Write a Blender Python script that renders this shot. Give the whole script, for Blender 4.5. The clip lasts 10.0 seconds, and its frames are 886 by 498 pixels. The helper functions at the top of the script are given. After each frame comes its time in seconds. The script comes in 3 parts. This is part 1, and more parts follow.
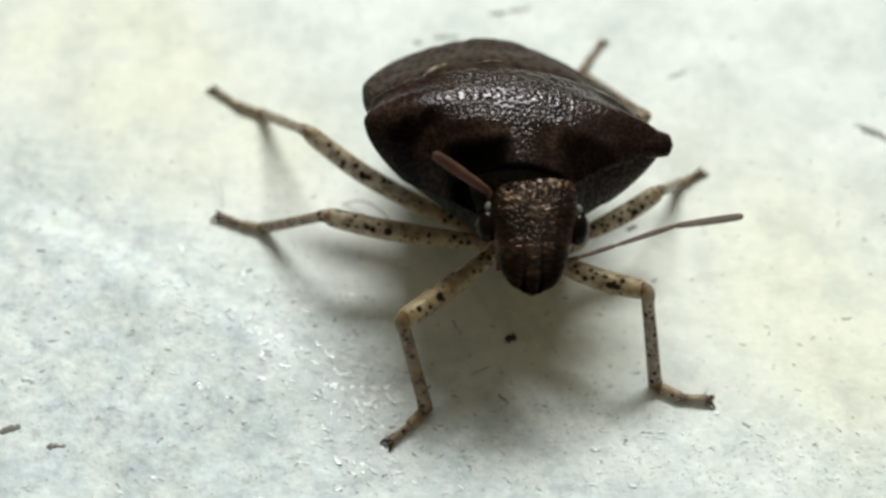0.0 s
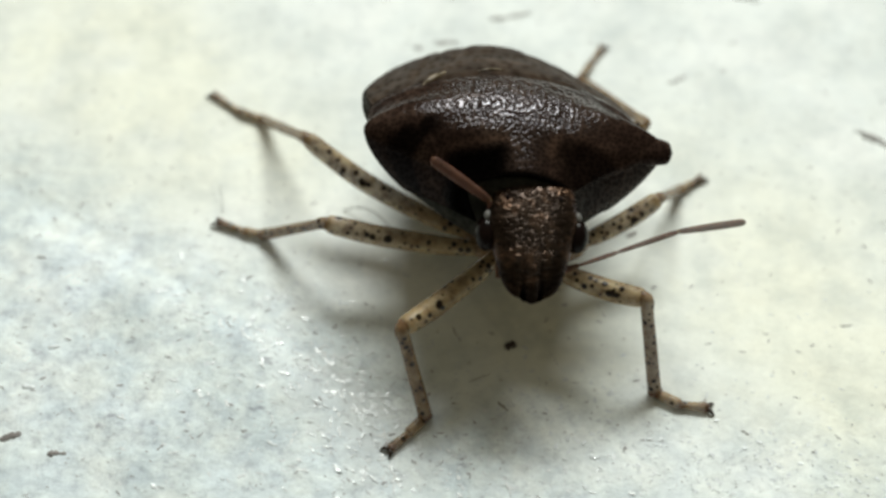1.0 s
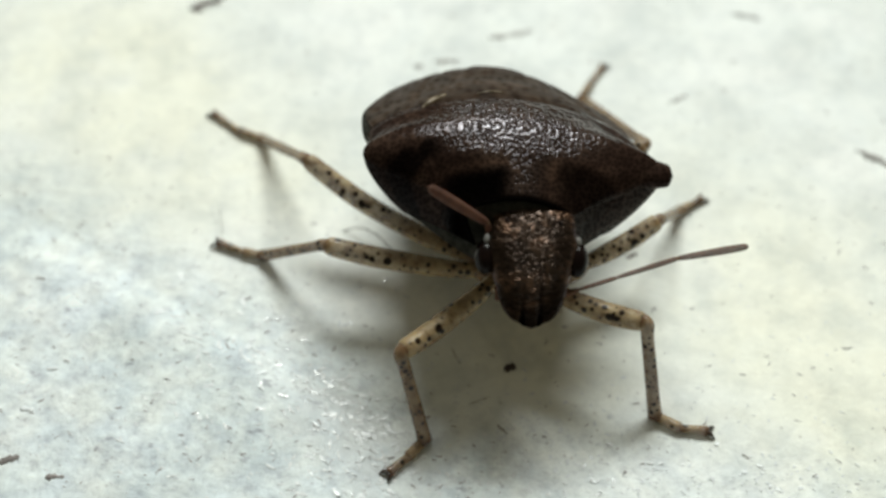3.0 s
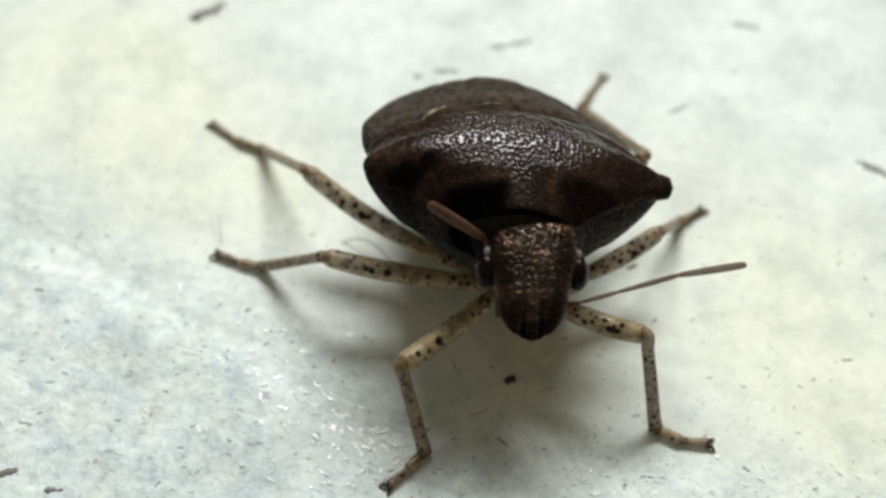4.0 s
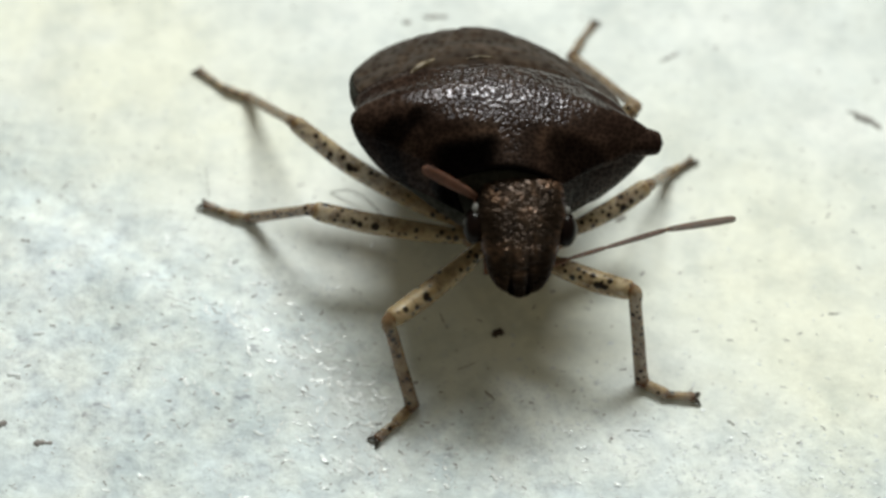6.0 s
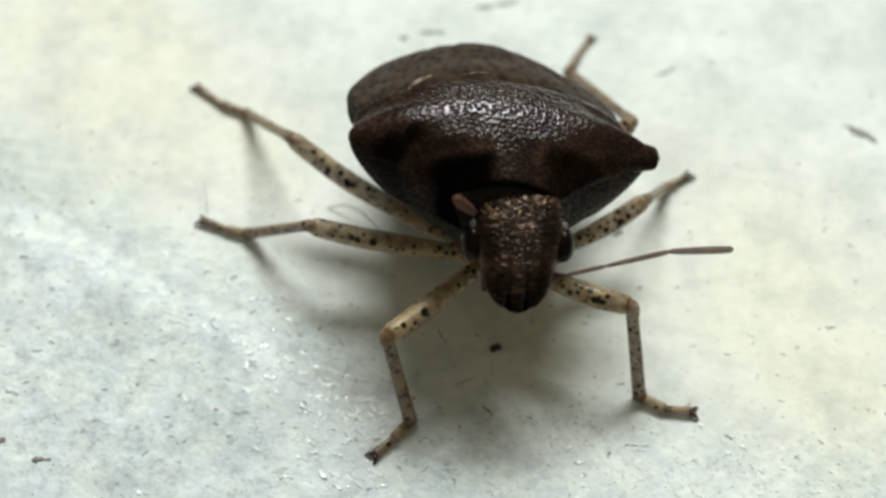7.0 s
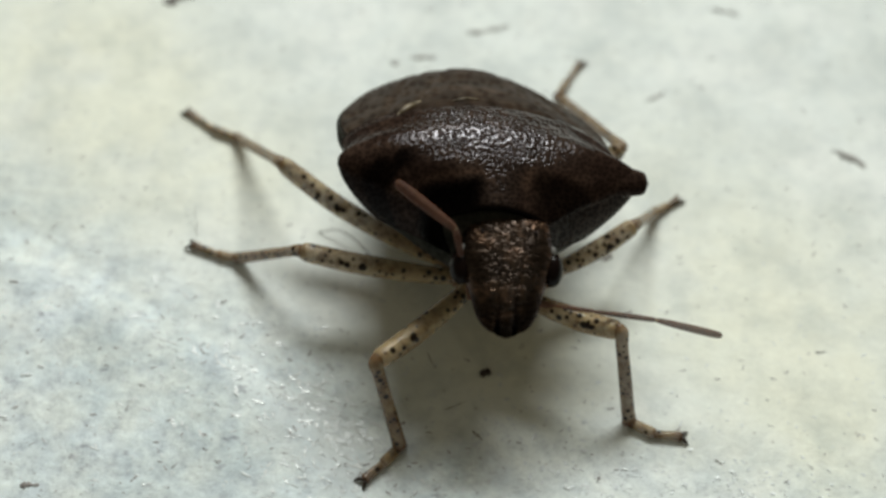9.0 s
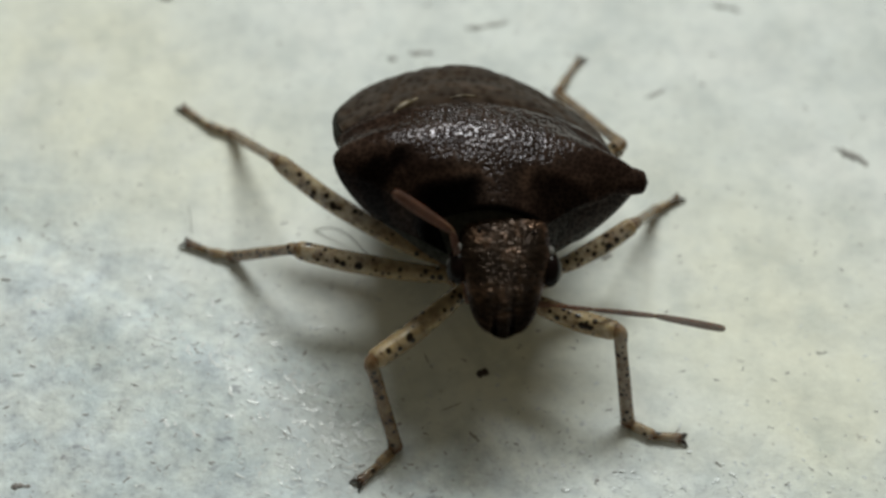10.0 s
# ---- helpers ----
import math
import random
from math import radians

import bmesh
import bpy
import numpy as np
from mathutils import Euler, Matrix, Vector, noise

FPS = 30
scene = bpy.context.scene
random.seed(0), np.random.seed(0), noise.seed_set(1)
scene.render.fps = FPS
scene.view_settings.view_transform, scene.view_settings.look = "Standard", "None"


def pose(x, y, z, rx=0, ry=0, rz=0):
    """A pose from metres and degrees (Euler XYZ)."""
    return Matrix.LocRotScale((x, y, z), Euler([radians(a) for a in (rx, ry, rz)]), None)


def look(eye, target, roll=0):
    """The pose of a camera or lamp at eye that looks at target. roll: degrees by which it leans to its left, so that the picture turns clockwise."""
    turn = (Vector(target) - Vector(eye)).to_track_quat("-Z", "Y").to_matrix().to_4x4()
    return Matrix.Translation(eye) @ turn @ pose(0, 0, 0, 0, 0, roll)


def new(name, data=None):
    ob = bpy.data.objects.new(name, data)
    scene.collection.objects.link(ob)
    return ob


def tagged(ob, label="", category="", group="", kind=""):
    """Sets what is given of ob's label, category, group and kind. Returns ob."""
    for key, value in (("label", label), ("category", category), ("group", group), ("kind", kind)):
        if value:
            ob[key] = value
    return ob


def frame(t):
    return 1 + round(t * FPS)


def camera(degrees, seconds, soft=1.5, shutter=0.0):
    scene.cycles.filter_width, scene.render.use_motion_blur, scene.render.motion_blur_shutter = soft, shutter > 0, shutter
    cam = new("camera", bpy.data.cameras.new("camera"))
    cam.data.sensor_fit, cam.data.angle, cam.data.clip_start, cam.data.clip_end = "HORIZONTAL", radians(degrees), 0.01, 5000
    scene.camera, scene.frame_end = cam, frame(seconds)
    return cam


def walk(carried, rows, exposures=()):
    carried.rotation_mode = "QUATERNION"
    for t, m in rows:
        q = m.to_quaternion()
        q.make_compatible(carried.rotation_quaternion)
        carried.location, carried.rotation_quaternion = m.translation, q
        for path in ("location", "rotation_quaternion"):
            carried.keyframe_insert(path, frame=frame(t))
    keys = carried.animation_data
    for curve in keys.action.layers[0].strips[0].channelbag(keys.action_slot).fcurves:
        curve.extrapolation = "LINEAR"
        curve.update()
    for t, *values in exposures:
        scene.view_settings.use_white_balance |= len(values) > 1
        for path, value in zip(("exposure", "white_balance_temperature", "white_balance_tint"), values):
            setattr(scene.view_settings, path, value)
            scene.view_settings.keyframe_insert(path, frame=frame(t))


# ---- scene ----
MM = 0.001
# eye, target (mm) and roll of the hand-held camera
PATH = [
    (0, (-0.654, -16.727, 26.672), (-0.739, -15.553, 25.056), 1.8),
    (0.5, (-0.66, -16.638, 26.742), (-0.745, -15.466, 25.123), 1.8),
    (1, (-0.616, -16.528, 26.864), (-0.704, -15.358, 25.244), 1.7),
    (1.5, (-0.591, -16.416, 26.956), (-0.68, -15.246, 25.336), 1.6),
    (2, (-0.617, -16.354, 26.994), (-0.706, -15.181, 25.377), 1.7),
    (2.2, (-0.616, -16.187, 27.074), (-0.705, -15.021, 25.452), 1.7),
    (3.3, (-0.591, -16.091, 27.072), (-0.684, -14.912, 25.459), 1.6),
    (3.5, (-0.63, -16.078, 27.097), (-0.721, -14.897, 25.485), 1.7),
    (4, (-0.69, -15.864, 27.171), (-0.778, -14.687, 25.557), 1.8),
    (4.5, (-0.762, -15.585, 27.319), (-0.84, -14.445, 25.678), 2.1),
    (5, (-0.706, -15.649, 27.246), (-0.778, -14.547, 25.579), 2.2),
    (5.2, (-0.752, -15.586, 27.279), (-0.819, -14.497, 25.603), 2.6),
    (6.3, (-0.68, -15.15, 27.572), (-0.741, -14.073, 25.889), 2.8),
    (6.5, (-0.709, -15.178, 27.61), (-0.771, -14.095, 25.93), 2.7),
    (7, (-0.711, -15.147, 27.625), (-0.77, -14.054, 25.951), 2.8),
    (7.5, (-0.677, -15.11, 27.609), (-0.736, -14.009, 25.941), 2.9),
    (8, (-0.525, -15.104, 27.62), (-0.59, -13.994, 25.958), 2.7),
    (8.5, (-0.505, -15.09, 27.63), (-0.568, -13.973, 25.972), 2.7),
    (9, (-0.55, -15.107, 27.695), (-0.606, -13.983, 26.042), 3.0),
    (9.5, (-0.524, -14.951, 27.557), (-0.582, -13.826, 25.905), 3.0),
    (10, (-0.483, -14.769, 27.469), (-0.539, -13.654, 25.809), 3.1),
]
EXPOSURES = [(0, 0.0), (6.5, -0.01), (7.0, -0.02), (7.5, -0.06), (8.0, -0.11), (8.5, -0.18), (9.0, -0.26), (9.5, -0.40), (10.0, -0.52)]
cam = camera(40, 10.0, soft=3.0)
cam.data.dof.use_dof = True
cam.data.dof.focus_distance = 29.3 * MM
cam.data.dof.aperture_fstop = 52
walk(cam, [(t, look([c * MM for c in e], [c * MM for c in g], r)) for t, e, g, r in PATH], EXPOSURES)

# ---- light: one long ceiling lamp beyond the bug, and the dim room around ----
world = bpy.data.worlds.new("room_light")
scene.world = world
world.use_nodes = True
world.node_tree.nodes["Background"].inputs["Color"].default_value = (1.0, 0.93, 0.66, 1)
world.node_tree.nodes["Background"].inputs["Strength"].default_value = 0.125


def area_lamp(name, way, metres, size, power, colour):
    data = bpy.data.lights.new(name, "AREA")
    data.shape, data.size, data.size_y, data.energy, data.color = "RECTANGLE", size[0], size[1], power, colour
    lamp = new(name, data)
    lamp.matrix_world = look(Vector(way).normalized() * metres, (0, 0, 0))
    return lamp


area_lamp("ceiling_lamp", (0.0, 0.87, 1.0), 1.6, (1.0, 0.40), 28.3, (0.948, 1.0, 0.935))


# ---- materials ----
def material(name):
    m = bpy.data.materials.new(name)
    m.use_nodes = True
    nodes, links = m.node_tree.nodes, m.node_tree.links
    return m, nodes, links, nodes["Principled BSDF"]


def coords(nodes, links, scale):
    tc = nodes.new("ShaderNodeTexCoord")
    mp = nodes.new("ShaderNodeMapping")
    mp.inputs["Scale"].default_value = (scale, scale, scale)
    links.new(tc.outputs["Object"], mp.inputs["Vector"])
    return mp.outputs["Vector"]


def noise_tex(nodes, links, vec, scale, detail=4, rough=0.55):
    n = nodes.new("ShaderNodeTexNoise")
    n.inputs["Scale"].default_value, n.inputs["Detail"].default_value = scale, detail
    n.inputs["Roughness"].default_value = rough
    links.new(vec, n.inputs["Vector"])
    return n.outputs["Fac"]


def ramp(nodes, links, fac, stops):
    r = nodes.new("ShaderNodeValToRGB")
    while len(r.color_ramp.elements) < len(stops):
        r.color_ramp.elements.new(0.5)
    for el, (p, c) in zip(r.color_ramp.elements, stops):
        el.position = p
        el.color = (*c, 1) if len(c) == 3 else c
    links.new(fac, r.inputs["Fac"])
    return r.outputs["Color"]


def mix(nodes, links, fac, a, b, mode="MIX"):
    n = nodes.new("ShaderNodeMix")
    n.data_type, n.blend_type = "RGBA", mode
    for sock, v in (("Factor", fac), ("A", a), ("B", b)):
        s = [i for i in n.inputs if i.name == sock and i.enabled][0]
        if isinstance(v, (int, float)):
            s.default_value = v
        elif isinstance(v, tuple):
            s.default_value = (*v, 1)
        else:
            links.new(v, s)
    return [o for o in n.outputs if o.enabled][0]


def bump(nodes, links, height, distance, strength=1.0, before=None):
    n = nodes.new("ShaderNodeBump")
    n.inputs["Distance"].default_value, n.inputs["Strength"].default_value = distance, strength
    links.new(height, n.inputs["Height"])
    if before:
        links.new(before, n.inputs["Normal"])
    return n.outputs["Normal"]


def attribute(nodes, name):
    n = nodes.new("ShaderNodeAttribute")
    n.attribute_name = name
    return n.outputs["Fac"]


def chitin(name, dark, mid, light, pit_mm, depth_mm, rough, metal=0.0, pits=True, gloss=0.5, wiggle=0.8, across=1.0):
    """Hard dark shell, mottled, with close-set punctures. The attributes 'black' and 'pale' mark dark and pale patches;
    'black' also holds painted shade.
    """
    m, nodes, links, bsdf = material(name)
    vec = coords(nodes, links, 1000.0)
    mottle = noise_tex(nodes, links, vec, 1.7, 7, 0.7)
    base = ramp(nodes, links, mottle, [(0.3, dark), (0.52, mid), (0.75, light)])
    base = mix(nodes, links, attribute(nodes, "pale"), base, (0.125, 0.072, 0.05))
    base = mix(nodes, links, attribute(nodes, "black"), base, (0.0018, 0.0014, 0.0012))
    sway = nodes.new("ShaderNodeTexNoise")
    sway.inputs["Scale"].default_value, sway.inputs["Detail"].default_value = 0.5 / pit_mm, 2
    links.new(vec, sway.inputs["Vector"])
    bent = nodes.new("ShaderNodeVectorMath")
    bent.operation = "MULTIPLY_ADD"
    bent.inputs[1].default_value = (wiggle * pit_mm,) * 3
    links.new(sway.outputs["Color"], bent.inputs[0])
    face = nodes.new("ShaderNodeMapping")
    face.inputs["Rotation"].default_value = (radians(-35), 0, 0)
    face.inputs["Scale"].default_value = (across, 1, 1)
    links.new(vec, face.inputs["Vector"])
    links.new(face.outputs["Vector"], bent.inputs[2])
    v = nodes.new("ShaderNodeTexVoronoi")
    v.inputs["Scale"].default_value = 1.0 / pit_mm
    v.inputs["Randomness"].default_value = 0.85
    v.voronoi_dimensions = "2D"
    links.new(bent.outputs["Vector"], v.inputs["Vector"])
    pit = ramp(nodes, links, v.outputs["Distance"], [(0.07, (0, 0, 0)), (0.26, (0.28,) * 3), (0.46, (0.80,) * 3), (0.68, (1, 1, 1))])
    base = mix(nodes, links, 0.6 if pits else 0.2, base, mix(nodes, links, pit, (0.12, 0.10, 0.10), (1.1, 1.1, 1.1)), "MULTIPLY")
    links.new(base, bsdf.inputs["Base Color"])
    bsdf.inputs["Metallic"].default_value = metal
    dull = nodes.new("ShaderNodeMath")
    dull.operation = "MAXIMUM"
    links.new(attribute(nodes, "black"), dull.inputs[0])
    links.new(attribute(nodes, "dull"), dull.inputs[1])
    matt = mix(nodes, links, dull.outputs[0], mix(nodes, links, pit, (gloss * 0.15,) * 3, (gloss,) * 3), (0.0,) * 3)
    links.new(matt, bsdf.inputs["Specular IOR Level"])
    bsdf.inputs["Specular Tint"].default_value = (0.95, 0.90, 1.0, 1)
    fine = noise_tex(nodes, links, vec, 9.0, 4)
    rr = ramp(nodes, links, fine, [(0.3, (rough,) * 3), (0.75, (rough + 0.12,) * 3)])
    links.new(rr, bsdf.inputs["Roughness"])
    n1 = bump(nodes, links, fine, 0.009 * MM, 0.8)
    if pits:
        n1 = bump(nodes, links, pit, depth_mm * MM, 1.0, n1)
        links.new(mix(nodes, links, dull.outputs[0], (1.0,) * 3, (0.25,) * 3), n1.node.inputs["Strength"])
    links.new(n1, bsdf.inputs["Normal"])
    return m


PRONOTUM = chitin("pronotum_chitin", (0.017, 0.0095, 0.0075), (0.037, 0.0215, 0.016), (0.077, 0.048, 0.035), 0.110, 0.019, 0.10, gloss=0.78, wiggle=0.5)
WING = chitin("wing_chitin", (0.017, 0.011, 0.008), (0.043, 0.028, 0.019), (0.095, 0.062, 0.042), 0.25, 0.010, 0.45, gloss=0.05, pits=False)
SHELL = chitin("underside_chitin", (0.010, 0.010, 0.008), (0.022, 0.021, 0.016), (0.045, 0.038, 0.028), 0.16, 0.006, 0.5, gloss=0.06, pits=False)
HEAD = chitin("head_chitin", (0.024, 0.016, 0.011), (0.070, 0.046, 0.032), (0.34, 0.185, 0.11), 0.10, 0.042, 0.14, 0.6, wiggle=2.6, across=0.68)
EDGE = chitin("seam_glint_chitin", (0.12, 0.09, 0.05), (0.20, 0.15, 0.08), (0.30, 0.23, 0.13), 0.2, 0.005, 0.4)


def leg_material(name, pale, tint, rough, clear):
    """Horn-coloured cuticle that lets light through, with black dots (attribute 'spot') and browner joints (attribute 'brown')."""
    m, nodes, links, bsdf = material(name)
    vec = coords(nodes, links, 1000.0)
    base = ramp(nodes, links, noise_tex(nodes, links, vec, 3.2, 7, 0.75), [(0.36, tint), (0.60, pale)])
    base = mix(nodes, links, attribute(nodes, "brown"), base, (0.15, 0.066, 0.029))
    base = mix(nodes, links, attribute(nodes, "spot"), base, (0.016, 0.009, 0.006))
    links.new(base, bsdf.inputs["Base Color"])
    bsdf.inputs["Roughness"].default_value = rough
    bsdf.inputs["Specular IOR Level"].default_value = 0.35
    bsdf.inputs["Subsurface Weight"].default_value = 0.55
    bsdf.inputs["Subsurface Scale"].default_value = 0.22 * MM
    bsdf.inputs["Subsurface Radius"].default_value = (1.0, 0.75, 0.45)
    links.new(ramp(nodes, links, attribute(nodes, "spot"), [(0.0, (1 - clear,) * 3), (0.7, (1.0,) * 3)]), bsdf.inputs["Alpha"])
    fine = noise_tex(nodes, links, vec, 14.0, 3)
    links.new(bump(nodes, links, fine, 0.02 * MM, 0.35), bsdf.inputs["Normal"])
    return m


LEG = leg_material("leg_cuticle", (0.56, 0.43, 0.25), (0.20, 0.115, 0.058), 0.15, 0.27)
ANT = leg_material("antenna_cuticle", (0.155, 0.070, 0.048), (0.092, 0.042, 0.030), 0.7, 0.30)


def plain(name, colour, rough, colour2=None, scale=3.0, gloss=0.5):
    m, nodes, links, bsdf = material(name)
    vec = coords(nodes, links, 1000.0)
    links.new(ramp(nodes, links, noise_tex(nodes, links, vec, scale, 4), [(0.3, colour), (0.7, colour2 or colour)]), bsdf.inputs["Base Color"])
    bsdf.inputs["Roughness"].default_value = rough
    bsdf.inputs["Specular IOR Level"].default_value = gloss
    return m


EYE = plain("eye_black", (0.005, 0.003, 0.003), 0.2, (0.010, 0.005, 0.004), gloss=0.10)
# pale grey of the beads that stand in for the eye glints
GLINT = plain("glint_pale", (0.20, 0.20, 0.19), 0.55, (0.12, 0.11, 0.10))
CLAW = plain("claw_black", (0.02, 0.012, 0.008), 0.3, (0.05, 0.03, 0.02))
FLECK = plain("fleck_grey", (0.14, 0.12, 0.115), 0.85, (0.34, 0.31, 0.30))
SPECK = plain("speck_purple_grey", (0.22, 0.20, 0.21), 0.85, (0.52, 0.50, 0.51))
PALE_FLECK = plain("fleck_pale", (0.27, 0.26, 0.25), 0.85, (0.44, 0.42, 0.41))
CRUMB = plain("crumb_brown", (0.035, 0.022, 0.018), 0.6, (0.07, 0.045, 0.035))
FIBRE = plain("fibre_white", (0.88, 0.90, 0.91), 0.22, (0.76, 0.80, 0.84), gloss=0.5)
HAIR = plain("hair_grey", (0.10, 0.10, 0.09), 0.5, (0.16, 0.15, 0.14))


def paper_material():
    m, nodes, links, bsdf = material("rough_paper")
    vec = coords(nodes, links, 1000.0)
    coarse = attribute(nodes, "coarse")
    broad = noise_tex(nodes, links, vec, 0.20, 5, 0.6)
    base = ramp(nodes, links, broad, [(0.30, (0.72, 0.755, 0.745)), (0.48, (0.87, 0.90, 0.885)), (0.64, (0.96, 0.975, 0.965))])
    # warm light put in as cream patches, one of them below the bug
    base = mix(nodes, links, attribute(nodes, "warm_tint"), base, (0.95, 0.945, 0.83))
    # grey clouds a few millimetres wide
    cloud = noise_tex(nodes, links, vec, 0.55, 6, 0.62)
    base = mix(nodes, links, 1.0, base, ramp(nodes, links, cloud, [(0.34, (0.85, 0.86, 0.86)), (0.46, (0.965, 0.965, 0.965)), (0.56, (1.04, 1.04, 1.04))]), "MULTIPLY")
    # the coarse part is tinted darker and bluish
    base = mix(nodes, links, 1.0, base, mix(nodes, links, coarse, (1, 1, 1), (0.885, 0.93, 0.972)), "MULTIPLY")
    # pulp: bluish grey, buff and white clots about half a millimetre wide
    clot = nodes.new("ShaderNodeTexNoise")
    clot.inputs["Scale"].default_value, clot.inputs["Detail"].default_value, clot.inputs["Roughness"].default_value = 2.4, 7, 0.68
    links.new(vec, clot.inputs["Vector"])
    pulp = ramp(nodes, links, clot.outputs["Fac"], [(0.33, (0.70, 0.70, 0.73)), (0.42, (0.92, 0.92, 0.93)), (0.53, (1.02, 1.02, 1.02)), (0.62, (1.15, 1.15, 1.14))])
    hue = nodes.new("ShaderNodeTexNoise")
    hue.inputs["Scale"].default_value, hue.inputs["Detail"].default_value = 1.1, 4
    links.new(vec, hue.inputs["Vector"])
    tinted = ramp(nodes, links, hue.outputs["Fac"], [(0.34, (0.93, 0.97, 1.06)), (0.50, (1, 1, 1)), (0.66, (1.05, 0.99, 0.92))])
    pulp = mix(nodes, links, 0.45, pulp, tinted, "MULTIPLY")
    amount = nodes.new("ShaderNodeMath")
    amount.operation, amount.inputs[1].default_value, amount.inputs[2].default_value = "MULTIPLY_ADD", 0.85, 0.10
    links.new(coarse, amount.inputs[0])
    base = mix(nodes, links, amount.outputs[0], base, mix(nodes, links, 1.0, base, pulp, "MULTIPLY"))
    # short dark smudges, drawn out along the pulp's grain
    warp = nodes.new("ShaderNodeMapping")
    warp.inputs["Scale"].default_value, warp.inputs["Rotation"].default_value = (0.55, 1.0, 1.0), (0, 0, -0.5)
    links.new(vec, warp.inputs["Vector"])
    smudge = noise_tex(nodes, links, warp.outputs["Vector"], 2.6, 3, 0.5)
    base = mix(nodes, links, amount.outputs[0], base, mix(nodes, links, 1.0, base, ramp(nodes, links, smudge, [(0.25, (0.5, 0.48, 0.52)), (0.33, (1, 1, 1))]), "MULTIPLY"))
    # torn paper past the fold, painted whiter for the light on its slope
    fold_lit = nodes.new("ShaderNodeMath")
    fold_lit.operation, fold_lit.inputs[1].default_value = "MULTIPLY", 0.45
    links.new(attribute(nodes, "torn"), fold_lit.inputs[0])
    base = mix(nodes, links, fold_lit.outputs[0], base, (0.93, 0.96, 0.985))
    tiny = nodes.new("ShaderNodeTexVoronoi")
    tiny.inputs["Scale"].default_value = 2.0
    links.new(vec, tiny.inputs["Vector"])
    dots = ramp(nodes, links, tiny.outputs["Distance"], [(0.04, (0.40, 0.36, 0.36)), (0.12, (1, 1, 1))])
    base = mix(nodes, links, 0.5, base, dots, "MULTIPLY")
    links.new(base, bsdf.inputs["Base Color"])
    bsdf.inputs["Roughness"].default_value = 0.5
    bsdf.inputs["Specular IOR Level"].default_value = 0.4
    fine = noise_tex(nodes, links, vec, 7.0, 6, 0.7)
    n0 = bump(nodes, links, clot.outputs["Fac"], 0.065 * MM, 0.8)
    links.new(amount.outputs[0], n0.node.inputs["Strength"])
    links.new(bump(nodes, links, fine, 0.014 * MM, 0.8, n0), bsdf.inputs["Normal"])
    return m


PAPER = paper_material()


# ---- mesh helpers (all in mm, written out in metres) ----
def mesh_of(name, verts, faces, smooth=True, **attributes):
    me = bpy.data.meshes.new(name)
    me.from_pydata([tuple(c * MM for c in v) for v in verts], [], faces)
    if smooth:
        me.polygons.foreach_set("use_smooth", [True] * len(me.polygons))
    for key, values in attributes.items():
        a = me.attributes.new(key, "FLOAT", "POINT")
        a.data.foreach_set("value", [float(v) for v in values])
    me.update()
    return me


def part(name, me, mat, parent, label=""):
    ob = new(name, me)
    if not me.materials:
        me.materials.append(mat)
    ob.parent = parent
    if label:
        ob["label"] = label
    return ob


def curve_through(points, n):
    """n points on a smooth curve through the given ones (Catmull-Rom), with any number of columns."""
    p = np.array(points, float)
    p = np.vstack([2 * p[0] - p[1], p, 2 * p[-1] - p[-2]])
    out = []
    for u in np.linspace(0, len(p) - 3 - 1e-9, n):
        i, f = int(u), u - int(u)
        a, b, c, d = p[i:i + 4]
        out.append(0.5 * (2 * b + (c - a) * f + (2 * a - 5 * b + 4 * c - d) * f * f + (3 * b - a - 3 * c + d) * f ** 3))
    return np.array(out)


def tube(rows, rings, sides, flat=1.0):
    """A closed round limb through rows of x, y, z, radius. Returns verts, faces, and for each vertex its place along (0..1) and around."""
    c = curve_through(rows, rings)
    pts, rad = c[:, :3], np.maximum(c[:, 3], 0.004)
    tan = np.gradient(pts, axis=0)
    tan /= np.linalg.norm(tan, axis=1)[:, None]
    up = np.array((0.0, 0.0, 1.0))
    verts, along, around = [], [], []
    for i in range(rings):
        side = np.cross(tan[i], up)
        if np.linalg.norm(side) < 0.2:
            side = np.cross(tan[i], np.array((1.0, 0.3, 0.0)))
        side /= np.linalg.norm(side)
        nor = np.cross(side, tan[i])
        for k in range(sides):
            a = 2 * math.pi * k / sides
            verts.append(pts[i] + rad[i] * (math.cos(a) * side + flat * math.sin(a) * nor))
            along.append(i / (rings - 1))
            around.append(a)
    faces = [(i * sides + k, i * sides + (k + 1) % sides, (i + 1) * sides + (k + 1) % sides, (i + 1) * sides + k)
             for i in range(rings - 1) for k in range(sides)]
    for base, end, flip in ((0, pts[0] - tan[0] * rad[0] * 0.5, True), ((rings - 1) * sides, pts[-1] + tan[-1] * rad[-1] * 0.5, False)):
        verts.append(end)
        along.append(0 if flip else 1)
        around.append(0)
        t = len(verts) - 1
        for k in range(sides):
            a, b = base + k, base + (k + 1) % sides
            faces.append((t, b, a) if flip else (t, a, b))
    return verts, faces, along, around


def spotted(verts, spots):
    """How far each vertex lies in a dark dot: spots are centres (mm) and radii."""
    v = np.array(verts)
    out = np.zeros(len(v))
    for cx, r in spots:
        d = np.linalg.norm(v - np.array(cx), axis=1) / r
        out = np.maximum(out, np.clip((1.12 - d) / 0.24, 0, 1))
    return out


# ---- the sheet of paper ----
def crease(x, y):
    """Distance (mm) past the soft fold that crosses the sheet."""
    return (-0.42 * (x + 3.0) - 0.91 * (y + 0.6))


